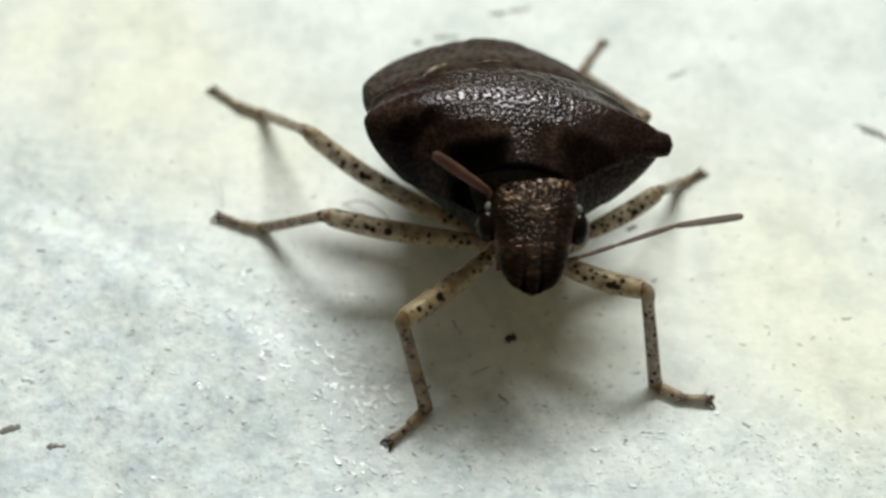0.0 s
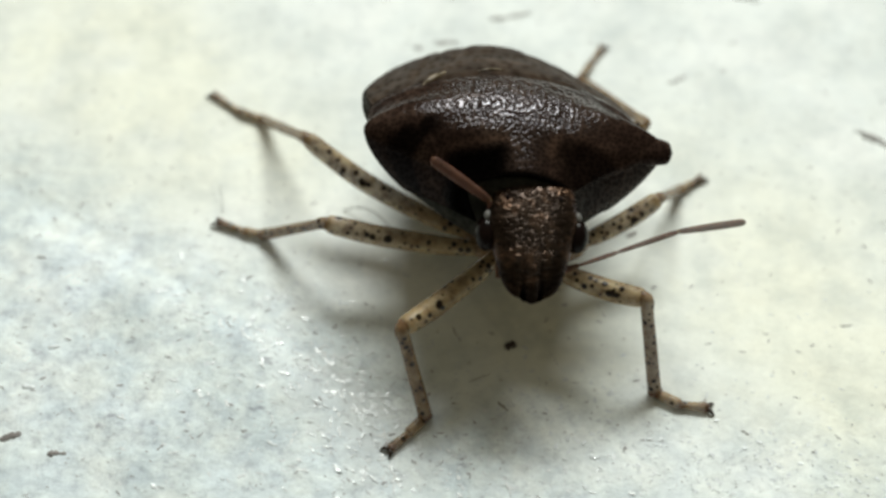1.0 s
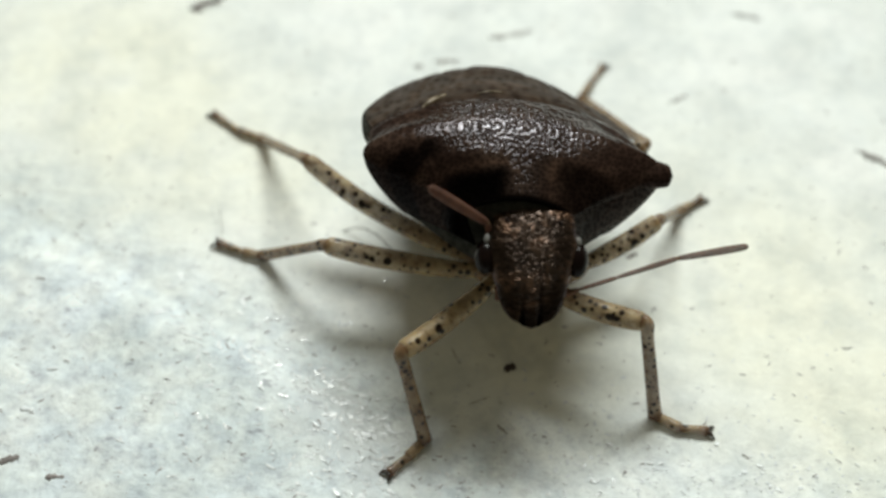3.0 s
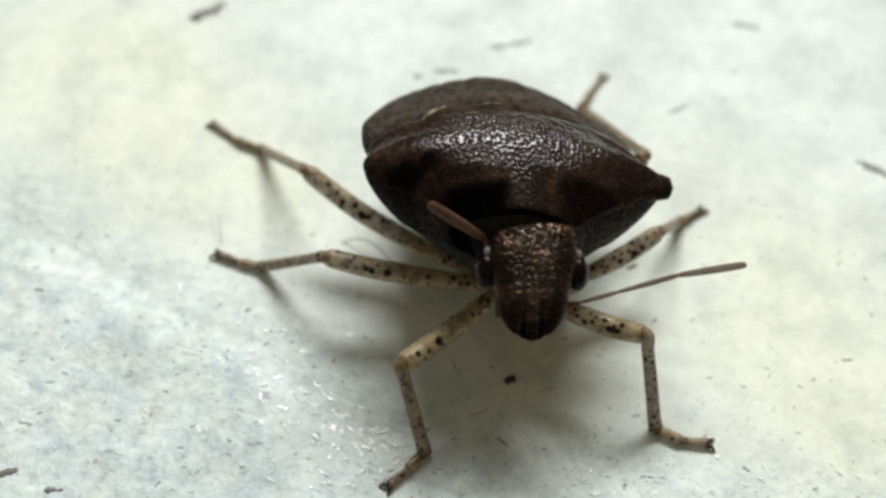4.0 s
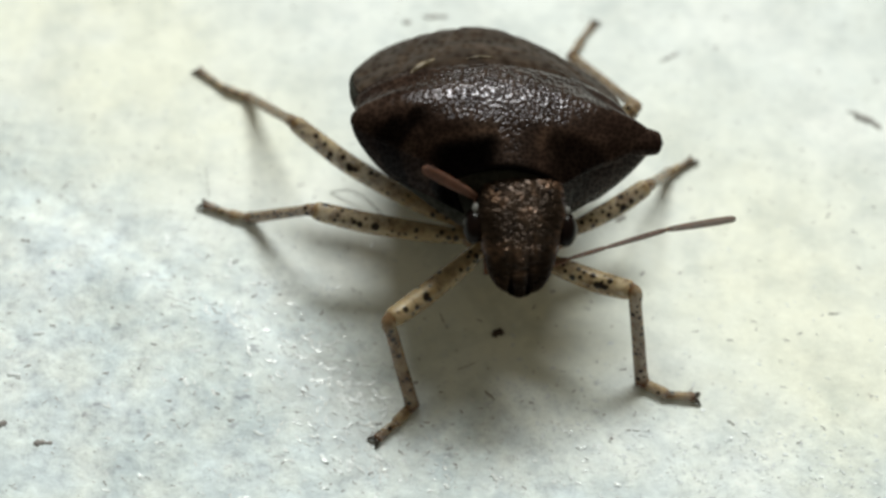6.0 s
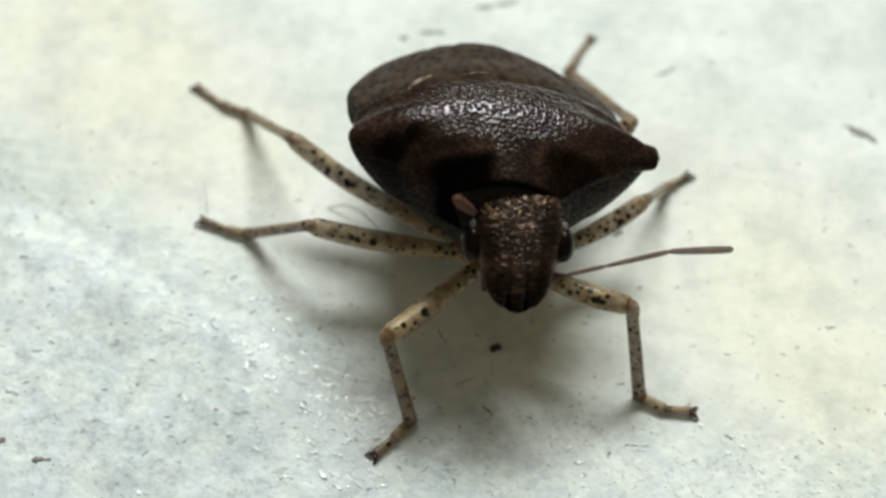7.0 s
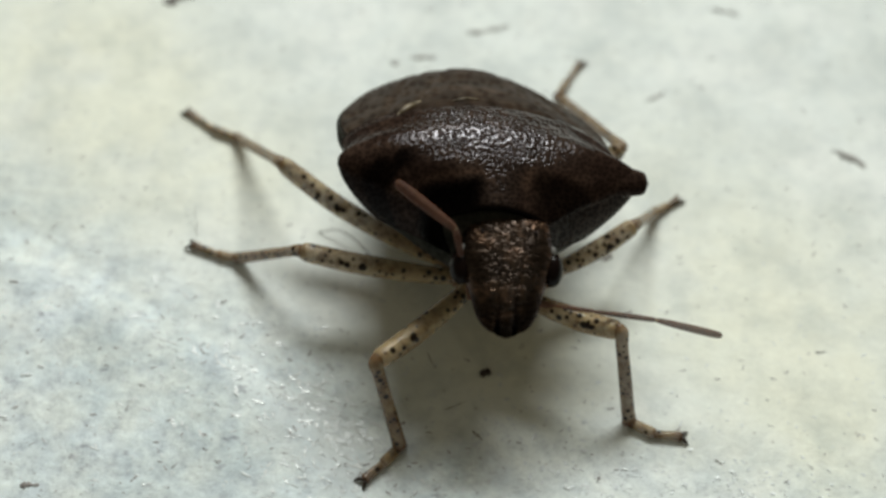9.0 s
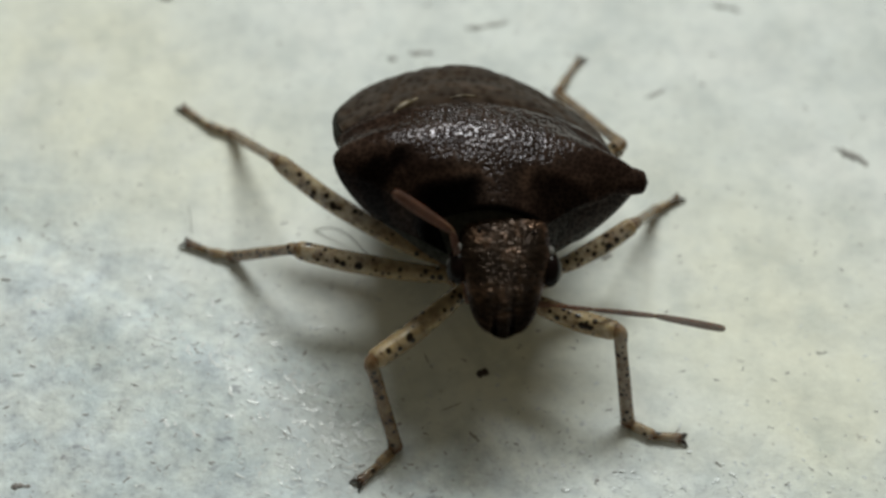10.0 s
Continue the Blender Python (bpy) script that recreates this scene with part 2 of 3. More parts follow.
def rough_part(x, y):
    """1 where the paper is torn up and coarse (past the fold), 0.2 elsewhere."""
    d = crease(x, y) + 1.2 * noise.noise(Vector((x * 0.5, y * 0.5, 11)))
    near = 0.45 / (1 + math.exp(max(-40.0, min(40.0, 2.0 * (y + 1.3)))))
    return max(0.2 + near, 0.2 + 0.8 / (1 + math.exp(-2.0 * d)))


def ground_height(x, y):
    v = Vector((x, y, 0))
    near = math.exp(-(x * x + (y - 3) ** 2) / 900)
    h = 0.04 * noise.noise(v * 0.16) + 0.025 * noise.noise(v * 0.7) * near
    k = rough_part(x, y) * near
    h += (0.003 + 0.010 * k) * noise.fractal(v * 1.7, 0.7, 2.0, 3) * near + 0.006 * k * noise.noise(v * 5.0)
    d = crease(x, y) + 0.6 * noise.noise(v * 0.35 + Vector((7, 3, 0)))
    rise = min(1.0, max(0.0, (d - 0.9) / 1.3))
    side = min(1.0, max(0.0, (-3.1 - x) / 1.5))
    h += 0.26 * rise * rise * (3 - 2 * rise) * side * side * (3 - 2 * side) * near - 0.012 * max(d, 0) * near
    return h - 0.02


# patches where warm light is put into the paper's colour: x, y, radius, strength
WARM_TINTS = ((-13.5, 9.5, 3.6, 1.0), (-10.0, 6.5, 3.0, 0.8), (7.5, 3.0, 3.6, 1.0), (8.5, -0.5, 2.4, 0.8), (0.5, 1.0, 2.6, 0.8), (-6.3, 5.3, 2.2, 0.5), (4.5, 7.5, 2.5, 0.25))


def build_ground():
    def axis(lo, hi, fine, reach):
        inner = list(np.arange(lo, hi + fine / 2, fine))
        step, left, right = fine, [], []
        a, b = lo, hi
        while b < reach:
            step *= 1.25
            a, b = a - step, b + step
            left.append(a)
            right.append(b)
        return left[::-1] + inner + right
    xs, ys = axis(-18.5, 13.5, 0.075, 120), axis(-6.5, 19.0, 0.075, 120)
    verts, warm_tint, coarse, torn = [], [], [], []
    for y in ys:
        for x in xs:
            verts.append((x, y, ground_height(x, y)))
            coarse.append(rough_part(x, y))
            # torn strip past the fold, which carries the painted bright band
            d = crease(x, y) + 0.5 * noise.noise(Vector((x * 0.9, y * 0.9, 21)))
            rag = 0.6 + 0.5 * noise.noise(Vector((x * 2.2, y * 3.0, 17)))
            torn.append(max(0.0, min(1.0, 1.9 * rag * math.exp(-((x + 3.9) / 1.9) ** 2 - max(0.0, d - 1.6) ** 2 / 1.6) / (1 + math.exp(-6.0 * max(-9.0, min(9.0, d - 1.1)))))))
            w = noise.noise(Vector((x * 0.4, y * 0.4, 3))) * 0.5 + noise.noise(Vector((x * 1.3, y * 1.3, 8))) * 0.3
            warm_tint.append(min(1.0, sum(k * math.exp(-((x - a) ** 2 + (y - b) ** 2) / (r * r)) for a, b, r, k in WARM_TINTS) * (1 + w)))
    nx = len(xs)
    faces = [(j * nx + i, j * nx + i + 1, (j + 1) * nx + i + 1, (j + 1) * nx + i) for j in range(len(ys) - 1) for i in range(nx - 1)]
    me = mesh_of("ground", verts, faces, warm_tint=warm_tint, coarse=coarse, torn=torn)
    me.materials.append(PAPER)
    return tagged(new("ground", me), "rough off-white recycled paper sheet, warm light painted into its colour", "paper", kind="structure")


build_ground()


def sliver(cx, cy, length, width, angle, rng, lift=0.0, n=5, high=0.45, ragged=0.2):
    """A small flat fibre or flake that lies on the paper: bent, ragged, pointed at both ends."""
    verts = []
    bend = rng.uniform(-0.05, 0.05) * length
    for i in range(n):
        u = i / (n - 1) - 0.5
        w = width * (0.45 + 0.55 * (1 - (2 * u) ** 4))
        px, py = u * length, bend * (u * u * 4 - 0.5)
        x = cx + px * math.cos(angle) - py * math.sin(angle)
        y = cy + px * math.sin(angle) + py * math.cos(angle)
        z = ground_height(x, y) + lift
        sx, sy = -math.sin(angle) * w / 2, math.cos(angle) * w / 2
        t = w * high * rng.uniform(0.6, 1.2)
        a, b = rng.uniform(1 - 2 * ragged, 1 + ragged), rng.uniform(1 - 2 * ragged, 1 + ragged)
        verts += [(x - sx * a, y - sy * a, z - 0.02), (x - sx * a * 0.5, y - sy * a * 0.5, z + t), (x + sx * b * 0.5, y + sy * b * 0.5, z + t), (x + sx * b, y + sy * b, z - 0.02)]
    faces = [(i * 4 + k, i * 4 + k + 1, (i + 1) * 4 + k + 1, (i + 1) * 4 + k) for i in range(n - 1) for k in range(3)]
    faces += [(i * 4 + 3, i * 4, (i + 1) * 4, (i + 1) * 4 + 3) for i in range(n - 1)]
    faces += [(0, 1, 2, 3)[::-1], tuple((n - 1) * 4 + k for k in range(4))]
    return verts, faces


# ---- the shield bug ----
bug = tagged(new("shield_bug"), "dark brown shield bug with pale black-dotted legs on rough paper", "insect")
ROOT = Vector((-0.4, 3.1, 0.0))
bug.location = ROOT * MM
bug.empty_display_size = 0.002

# the body's own frame: x to its left side, y towards the tail, z up; then leant nose-up, rolled and turned
SHOULDER = Vector((-0.43, 2.94, 4.61))
LEAN = Matrix.Rotation(radians(10.5), 4, "Z") @ Matrix.Rotation(radians(-22.9), 4, "X") @ Matrix.Rotation(radians(7.6), 4, "Y")
BODY = Matrix.Translation(SHOULDER - ROOT) @ LEAN

# y, half width, top of the middle, height of the side edge, lowest point
PROFILE = curve_through([
    (-1.45, 1.16, -0.30, -0.65, -2.25),
    (-1.00, 1.95, 0.26, -0.35, -2.50),
    (-0.60, 2.85, 0.65, -0.14, -2.65),
    (-0.25, 3.56, 0.89, 0.00, -2.70),
    (0.08, 3.80, 1.03, 0.06, -2.72),
    (0.45, 3.42, 1.11, 0.02, -2.70),
    (0.98, 3.38, 1.15, -0.03, -2.65),
    (1.93, 3.50, 1.09, -0.12, -2.55),
    (2.88, 3.41, 0.90, -0.22, -2.31),
    (3.83, 3.09, 0.76, -0.36, -1.97),
    (4.78, 2.64, 0.39, -0.52, -1.61),
    (5.55, 1.81, -0.14, -0.68, -1.31),
    (6.02, 1.08, -0.48, -0.80, -1.10),
    (6.31, 0.30, -0.76, -0.88, -1.00)], 240)


def profile(y):
    return [float(np.interp(y, PROFILE[:, 0], PROFILE[:, k])) for k in range(1, 5)]


def dorsal(x, y):
    w, top, edge, _ = profile(y)
    q = max(0.0, 1 - min(1.0, abs(x) / w) ** 2.0)
    return edge + (top - edge) * q ** (0.72 + 0.38 * min(1.0, max(0.0, (y - 0.9) / 1.2)))


def ventral(x, y):
    w, _, edge, low = profile(y)
    q = max(0.0, 1 - min(1.0, abs(x) / w) ** 2.0)
    return edge - (edge - low) * q ** 0.76


def in_body(p):
    """From the body's frame to the bug's; the abdomen lies a little to one side."""
    x, y, z = p
    f = min(1.0, max(0.0, (y - 0.2) / 1.3))
    if x < 0 and z < -0.3:
        z -= (z + 0.3) * 0.17 * min(1.0, -x / 2.0)
    if x > 0:
        x *= 1 + 0.03 * f - 0.06 * math.exp(-((y - 0.36) / 0.36) ** 4)
    else:
        x *= 1 - 0.045 * math.exp(-((y - 0.06) / 0.24) ** 2)
    return tuple(BODY @ Vector((x - 0.17 * f * f * (3 - 2 * f), y, z)))


def shell(name, place, nu, nv, thick, mat, parent, label="", black=None, lift=None, flush=False, pale=None):
    """A curved plate on the back: place(u, v) gives x, y; the plate follows the back, raised by lift(u, v), and has a thickness."""
    verts, dark, dull, light = [], [], [], []
    for j in range(nv + 1):
        for i in range(nu + 1):
            u, v = i / nu, j / nv
            x, y, *under = place(u, v)
            rim = min(1.0, max(0.0, 9 * (min(u, 1 - u) - 0.08)) if flush else 12 * min(u, 1 - u, v, 1 - v) + 0.25)
            if under and under[0] > 0:
                verts.append((x, y, ventral(x, y) - 0.01))
            else:
                verts.append((x, y, dorsal(x, y) + (lift(u, v, x, y) if lift else 0.05) * rim ** 0.5))
            # the flank turned under the side edge has its shade painted into 'black'
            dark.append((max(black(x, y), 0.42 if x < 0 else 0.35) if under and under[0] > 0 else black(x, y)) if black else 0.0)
            light.append(pale(x, y) if pale and not (under and under[0] > 0) else 0.0)
            dull.append(0.95 if under and under[0] > 0 else max(0.0, min(0.97, 2.8 * abs(x) / profile(y)[0] - 1.0 + max(0.0, (y - 0.65) / 0.5) + 0.7 * min(1.0, max(0.0, (-0.6 - y) / 0.25)))) if flush else 0.0)
    n = len(verts)
    verts += [(x, y, z - thick) for i, (x, y, z) in enumerate(verts)]
    dark, dull, light = dark + dark, dull + dull, light + light
    w = nu + 1
    faces = [(j * w + i, j * w + i + 1, (j + 1) * w + i + 1, (j + 1) * w + i) for j in range(nv) for i in range(nu)]
    faces += [tuple(n + k for k in f[::-1]) for f in faces]
    rim = [i for i in range(w)] + [j * w + nu for j in range(1, nv + 1)] + [nv * w + i for i in range(nu - 1, -1, -1)] + [j * w for j in range(nv - 1, 0, -1)]
    faces += [(rim[k], n + rim[k], n + rim[(k + 1) % len(rim)], rim[(k + 1) % len(rim)])[::-1] for k in range(len(rim))]
    return part(name, mesh_of(name, [in_body(v) for v in verts], faces, black=dark, dull=dull, pale=light), mat, parent, label)


def build_trunk():
    """The underside: thorax and abdomen as one closed body below the back plates."""
    ys = np.linspace(-1.42, 6.28, 90)
    n, verts = 48, []
    for y in ys:
        w, top, edge, low = profile(y)
        for k in range(n):
            a = 2 * math.pi * k / n
            x = 0.985 * w * math.cos(a)
            s = math.sin(a)
            if s >= 0:
                z = edge - 0.012 + (dorsal(x, y) - edge) * (0.95 if y > 1.5 else 0.72)
            else:
                z = ventral(x, y)
                z += 0.05 * noise.noise(Vector((x * 1.2, y * 1.2, 5)))
            verts.append((x, y, z))
    faces = [(j * n + k, (j + 1) * n + k, (j + 1) * n + (k + 1) % n, j * n + (k + 1) % n) for j in range(len(ys) - 1) for k in range(n)]
    faces.append(tuple(range(n)))
    faces.append(tuple((len(ys) - 1) * n + k for k in range(n))[::-1])
    me = mesh_of("abdomen", [in_body(v) for v in verts], faces, black=[0.0] * len(verts))
    return part("abdomen", me, SHELL, bug, "blackish underside of thorax and abdomen")


build_trunk()


def pronotum_place(u, v):
    y0, y1 = -1.42, 0.95
    s = 2 * u - 1
    y = y0 + (y1 - y0) * v
    rear = 0.30 * (1 - abs(s) ** 2.5) * v ** 3
    y += rear
    side = math.copysign(1, s)
    w = profile(y)[0] * 1.004
    if abs(s) <= 0.84:
        return side * w * math.sin(abs(s) / 0.84 * math.pi / 2), y, 0
    t = (abs(s) - 0.84) / 0.16
    return side * w * math.cos(t * 0.75), y, t


def pronotum_lift(u, v, x, y):
    h = 0.09
    for sx in (-1, 1):
        h -= 0.15 * math.exp(-(((x - sx * 1.2) / 0.75) ** 2 + ((y + 1.12) / 0.26) ** 2))
    h += 0.05 * math.exp(-((y + 0.72) / 0.13) ** 2) * min(1.0, abs(x) / 0.6) * (abs(x) < 2.4)
    h += 0.012 * noise.noise(Vector((x * 3, y * 3, 4)))
    return h


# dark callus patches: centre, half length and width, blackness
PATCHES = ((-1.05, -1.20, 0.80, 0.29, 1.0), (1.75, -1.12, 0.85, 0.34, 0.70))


def pronotum_pale(x, y):
    """Paler brown rim behind each dark patch."""
    d = 0.0
    for cx, cy, hx, hy, k in PATCHES:
        r = (((x - cx) / hx) ** 4 + ((y - cy) / hy) ** 4) ** 0.25
        inner = 0.15 + 0.85 * math.exp(-((abs(x) - 0.55) / 0.35) ** 2)
        d = max(d, math.exp(-((r - 1.20) / 0.15) ** 2) * min(1.0, max(0.0, (y - cy) / 0.15)) * inner)
    return d * (0.9 + 0.5 * noise.noise(Vector((x * 4, y * 4, 6))))


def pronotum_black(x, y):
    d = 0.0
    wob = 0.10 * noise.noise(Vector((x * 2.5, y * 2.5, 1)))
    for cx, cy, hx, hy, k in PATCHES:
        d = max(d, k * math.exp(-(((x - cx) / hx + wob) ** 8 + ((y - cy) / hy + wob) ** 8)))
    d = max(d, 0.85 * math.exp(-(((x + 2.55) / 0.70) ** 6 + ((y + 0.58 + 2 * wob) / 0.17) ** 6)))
    # front rim painted black, as the shade in the gap behind the head
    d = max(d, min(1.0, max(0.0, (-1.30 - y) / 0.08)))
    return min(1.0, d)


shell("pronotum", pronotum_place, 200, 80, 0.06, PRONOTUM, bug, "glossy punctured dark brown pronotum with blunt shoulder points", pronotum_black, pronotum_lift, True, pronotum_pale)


def shoulder_spine():
    """The blunt point in which the pronotum's shoulder ends."""
    rows = [(*in_body((x, y, z)), r) for x, y, z, r in ((2.30, -0.06, -0.02, 0.52), (3.00, -0.06, -0.01, 0.46), (3.45, -0.07, 0.0, 0.38), (3.70, -0.08, 0.0, 0.33), (3.84, -0.08, 0.0, 0.28), (3.90, -0.08, 0.0, 0.16))]
    v, f, _, _ = tube(rows, 40, 28, 0.85)
    part("shoulder_spine", mesh_of("shoulder_spine", v, f, black=[0.0] * len(v), dull=[0.92] * len(v)), PRONOTUM, bug, "blunt dark brown shoulder point")


shoulder_spine()


def scutellum_place(u, v):
    y = 0.95 + 3.6 * v
    half = 1.95 * (1 - v) ** 0.75 * (1 - 0.12 * math.sin(math.pi * v)) + 0.30 * v + 0.001
    if v > 0.93:
        half *= max(0.15, 1 - ((v - 0.93) / 0.07) ** 2)
    return (2 * u - 1) * half, y


shell("scutellum", scutellum_place, 50, 60, 0.12, WING, bug, "brown triangular scutellum", None, lambda u, v, x, y: 0.13)


def wing_place(side):
    def place(u, v):
        y = 0.75 + 4.25 * v
        outer = profile(y)[0] * 0.955
        inner = max(0.0, 1.75 * (1 - v) ** 0.9)
        return side * (inner + (outer - inner) * u), y
    return place


def membrane_place(u, v):
    y = 4.0 + 2.27 * v
    return (2 * u - 1) * profile(y)[0] * 0.90, y


for side in (-1, 1):
    shell("forewing", wing_place(side), 50, 70, 0.08, WING, bug, "matt brown leathery forewing", None,
          lambda u, v, x, y: 0.07 + 0.024 * abs(math.sin(u * 7 + v * 2.2 + 0.5 * noise.noise(Vector((x, y, 2))))) - 0.05 * math.exp(-((u - 0.42) / 0.05) ** 2))
shell("wing_membrane", membrane_place, 40, 40, 0.05, WING, bug, "brown wing membrane over the tail", None, lambda u, v, x, y: 0.05)


def seam(points, r, label):
    rows = [(*in_body((x, y, dorsal(x, y) + h)), r * k) for x, y, h, k in points]
    v, f, _, _ = tube(rows, 24, 10, 0.6)
    part("seam_and_glint", mesh_of("seam_and_glint", v, f, black=[0.0] * len(v)), EDGE, bug, label)


seam(((-2.14, 0.98, 0.09, 0.3), (-2.00, 1.10, 0.11, 0.9), (-1.80, 1.24, 0.13, 1.1), (-1.50, 1.42, 0.13, 0.6)), 0.075, "pale straw-coloured streak at the wing base")
# pale tube in place of the glint on the pronotum's rear edge
seam(((-0.78, 1.20, 0.15, 0.4), (-0.48, 1.27, 0.165, 1.0), (-0.14, 1.30, 0.15, 0.4)), 0.034, "thin pale line painted for a glint behind the pronotum")


# ---- head ----
HEAD_AT = Vector((0.17, 0.72, 4.08))
HEAD_POSE = Matrix.Translation(HEAD_AT - ROOT) @ Matrix.Rotation(radians(5), 4, "Z") @ Matrix.Rotation(radians(22), 4, "X") @ Matrix.Rotation(radians(3), 4, "Y")
# y (forward is negative), half width, top, bottom
HEAD_ROWS = curve_through([(1.0, 0.98, 0.30, -0.5), (0.55, 1.06, 0.44, -0.55), (0.1, 1.10, 0.50, -0.55), (-0.3, 0.98, 0.46, -0.5),
                           (-0.8, 0.84, 0.34, -0.42), (-1.15, 0.74, 0.20, -0.36), (-1.40, 0.61, 0.06, -0.3), (-1.57, 0.44, -0.06, -0.26), (-1.67, 0.24, -0.13, -0.22), (-1.72, 0.08, -0.17, -0.21)], 90)


def build_head():
    n, verts = 72, []
    for y, w, top, low in HEAD_ROWS:
        mid = -0.08
        for k in range(n):
            a = 2 * math.pi * k / n
            x, s = w * math.copysign(abs(math.cos(a)) ** 0.8, math.cos(a)), math.sin(a)
            z = mid + (top - mid) * abs(s) ** 0.75 if s >= 0 else mid - (mid - low) * abs(s) ** 0.8
            if s > 0 and y < 0.2:
                for g in (-0.20, 0.20):
                    z -= 0.10 * math.exp(-((x - g * (1 - 0.12 * (y + 1))) / 0.055) ** 2) * min(1, (0.2 - y) / 0.5)
            tip = min(1.0, max(0.0, (-1.25 - y) / 0.4))
            if s > 0:
                z += 0.05 * math.exp(-(x / 0.14) ** 4) * min(1.0, max(0.0, -y))
            verts.append((x, y - 0.02 * tip * math.exp(-(x / 0.16) ** 2) + 0.02 * tip * math.exp(-((abs(x) - 0.30) / 0.08) ** 2), z))
    faces = [(j * n + k, j * n + (k + 1) % n, (j + 1) * n + (k + 1) % n, (j + 1) * n + k) for j in range(len(HEAD_ROWS) - 1) for k in range(n)]
    faces += [tuple(range(n))[::-1], tuple((len(HEAD_ROWS) - 1) * n + k for k in range(n))]
    # darker at the sides, snout and grooves; copper left along the middle
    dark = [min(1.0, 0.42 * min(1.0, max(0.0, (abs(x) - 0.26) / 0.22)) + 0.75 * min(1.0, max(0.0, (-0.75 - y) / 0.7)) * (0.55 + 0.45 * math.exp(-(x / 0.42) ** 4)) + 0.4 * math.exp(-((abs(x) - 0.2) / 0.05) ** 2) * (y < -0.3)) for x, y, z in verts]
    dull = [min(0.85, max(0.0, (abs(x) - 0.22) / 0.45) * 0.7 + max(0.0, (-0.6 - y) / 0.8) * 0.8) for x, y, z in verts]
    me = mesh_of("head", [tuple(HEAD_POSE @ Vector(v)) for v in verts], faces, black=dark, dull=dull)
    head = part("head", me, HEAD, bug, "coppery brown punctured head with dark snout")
    for side in (-1, 1):
        v2, f2 = ball((side * 1.07, -0.10, -0.10), (0.27, 0.42, 0.34), 36, 24)
        part("eye", mesh_of("eye", [tuple(HEAD_POSE @ Vector(v)) for v in v2], f2), EYE, head, "shiny black compound eye")
        # pale bead added in place of the lamp's glint on the eye
        v2, f2 = ball((side * 1.06, 0.28, 0.14), (0.09, 0.12, 0.07), 18, 12)
        part("eye_glint", mesh_of("eye_glint", [tuple(HEAD_POSE @ Vector(v)) for v in v2], f2), GLINT, head, "pale bead painted for the glint on the eye")
        v2, f2 = ball((side * 0.62, 0.66, 0.37), (0.06, 0.06, 0.05), 14, 8)
        part("ocellus", mesh_of("ocellus", [tuple(HEAD_POSE @ Vector(v)) for v in v2], f2), EYE, head, "small glossy ocellus")
    v2, f2, _, _ = tube([tuple(HEAD_POSE @ Vector(p)) + (r,) for p, r in (((0, -1.2, -0.35), 0.2), ((0, -0.6, -0.72), 0.2), ((0, 0.3, -0.95), 0.17), ((0, 1.3, -1.25), 0.12))], 24, 12)
    part("rostrum", mesh_of("rostrum", v2, f2, black=[0.3] * len(v2)), HEAD, head, "dark beak folded below the head")
    return head


def ball(c, r, nu, nv):
    verts = [(c[0], c[1], c[2] + r[2])]
    for j in range(1, nv):
        a = math.pi * j / nv
        verts += [(c[0] + r[0] * math.sin(a) * math.cos(2 * math.pi * k / nu), c[1] + r[1] * math.sin(a) * math.sin(2 * math.pi * k / nu), c[2] + r[2] * math.cos(a)) for k in range(nu)]
    verts.append((c[0], c[1], c[2] - r[2]))
    faces = [(0, 1 + k, 1 + (k + 1) % nu) for k in range(nu)]
    for j in range(nv - 2):
        b = 1 + j * nu
        faces += [(b + k, b + nu + k, b + nu + (k + 1) % nu, b + (k + 1) % nu) for k in range(nu)]
    last = 1 + (nv - 2) * nu
    faces += [(len(verts) - 1, last + (k + 1) % nu, last + k) for k in range(nu)]
    return verts, faces


build_head()


# ---- legs: hip, knee, end of the shin, middle and end of the foot (mm in the world), thickness of thigh and shin ----
LEGS = (
    ("front", (0.62, 1.05, 2.25), (3.00, 0.10, 2.58), (3.65, -1.06, 0.15), (4.29, -1.32, 0.11), (4.94, -1.31, 0.08), 0.265, 0.165),
    ("front", (-0.45, 1.35, 2.30), (-2.64, -1.33, 2.55), (-2.00, -2.33, 0.10), (-2.36, -2.82, 0.06), (-2.75, -3.25, 0.03), 0.265, 0.165),
    ("middle", (1.36, 2.10, 1.75), (3.46, 3.73, 1.90), (4.35, 5.55, 0.15), (4.66, 5.80, 0.11), (4.96, 6.08, 0.08), 0.25, 0.15),
    ("middle", (-0.80, 1.70, 1.75), (-5.01, 1.94, 1.95), (-6.98, 2.69, 0.16), (-7.54, 2.78, 0.12), (-8.26, 3.01, 0.09), 0.265, 0.15),
    ("hind", (1.00, 4.40, 1.70), (3.04, 6.04, 2.20), (1.44, 9.54, 0.14), (1.71, 10.23, 0.10), (2.06, 11.01, 0.07), 0.26, 0.15),
    ("hind", (-1.05, 2.10, 1.65), (-5.90, 4.39, 2.34), (-7.79, 6.85, 0.12), (-8.58, 7.14, 0.08), (-9.39, 7.69, 0.05), 0.255, 0.15),
)


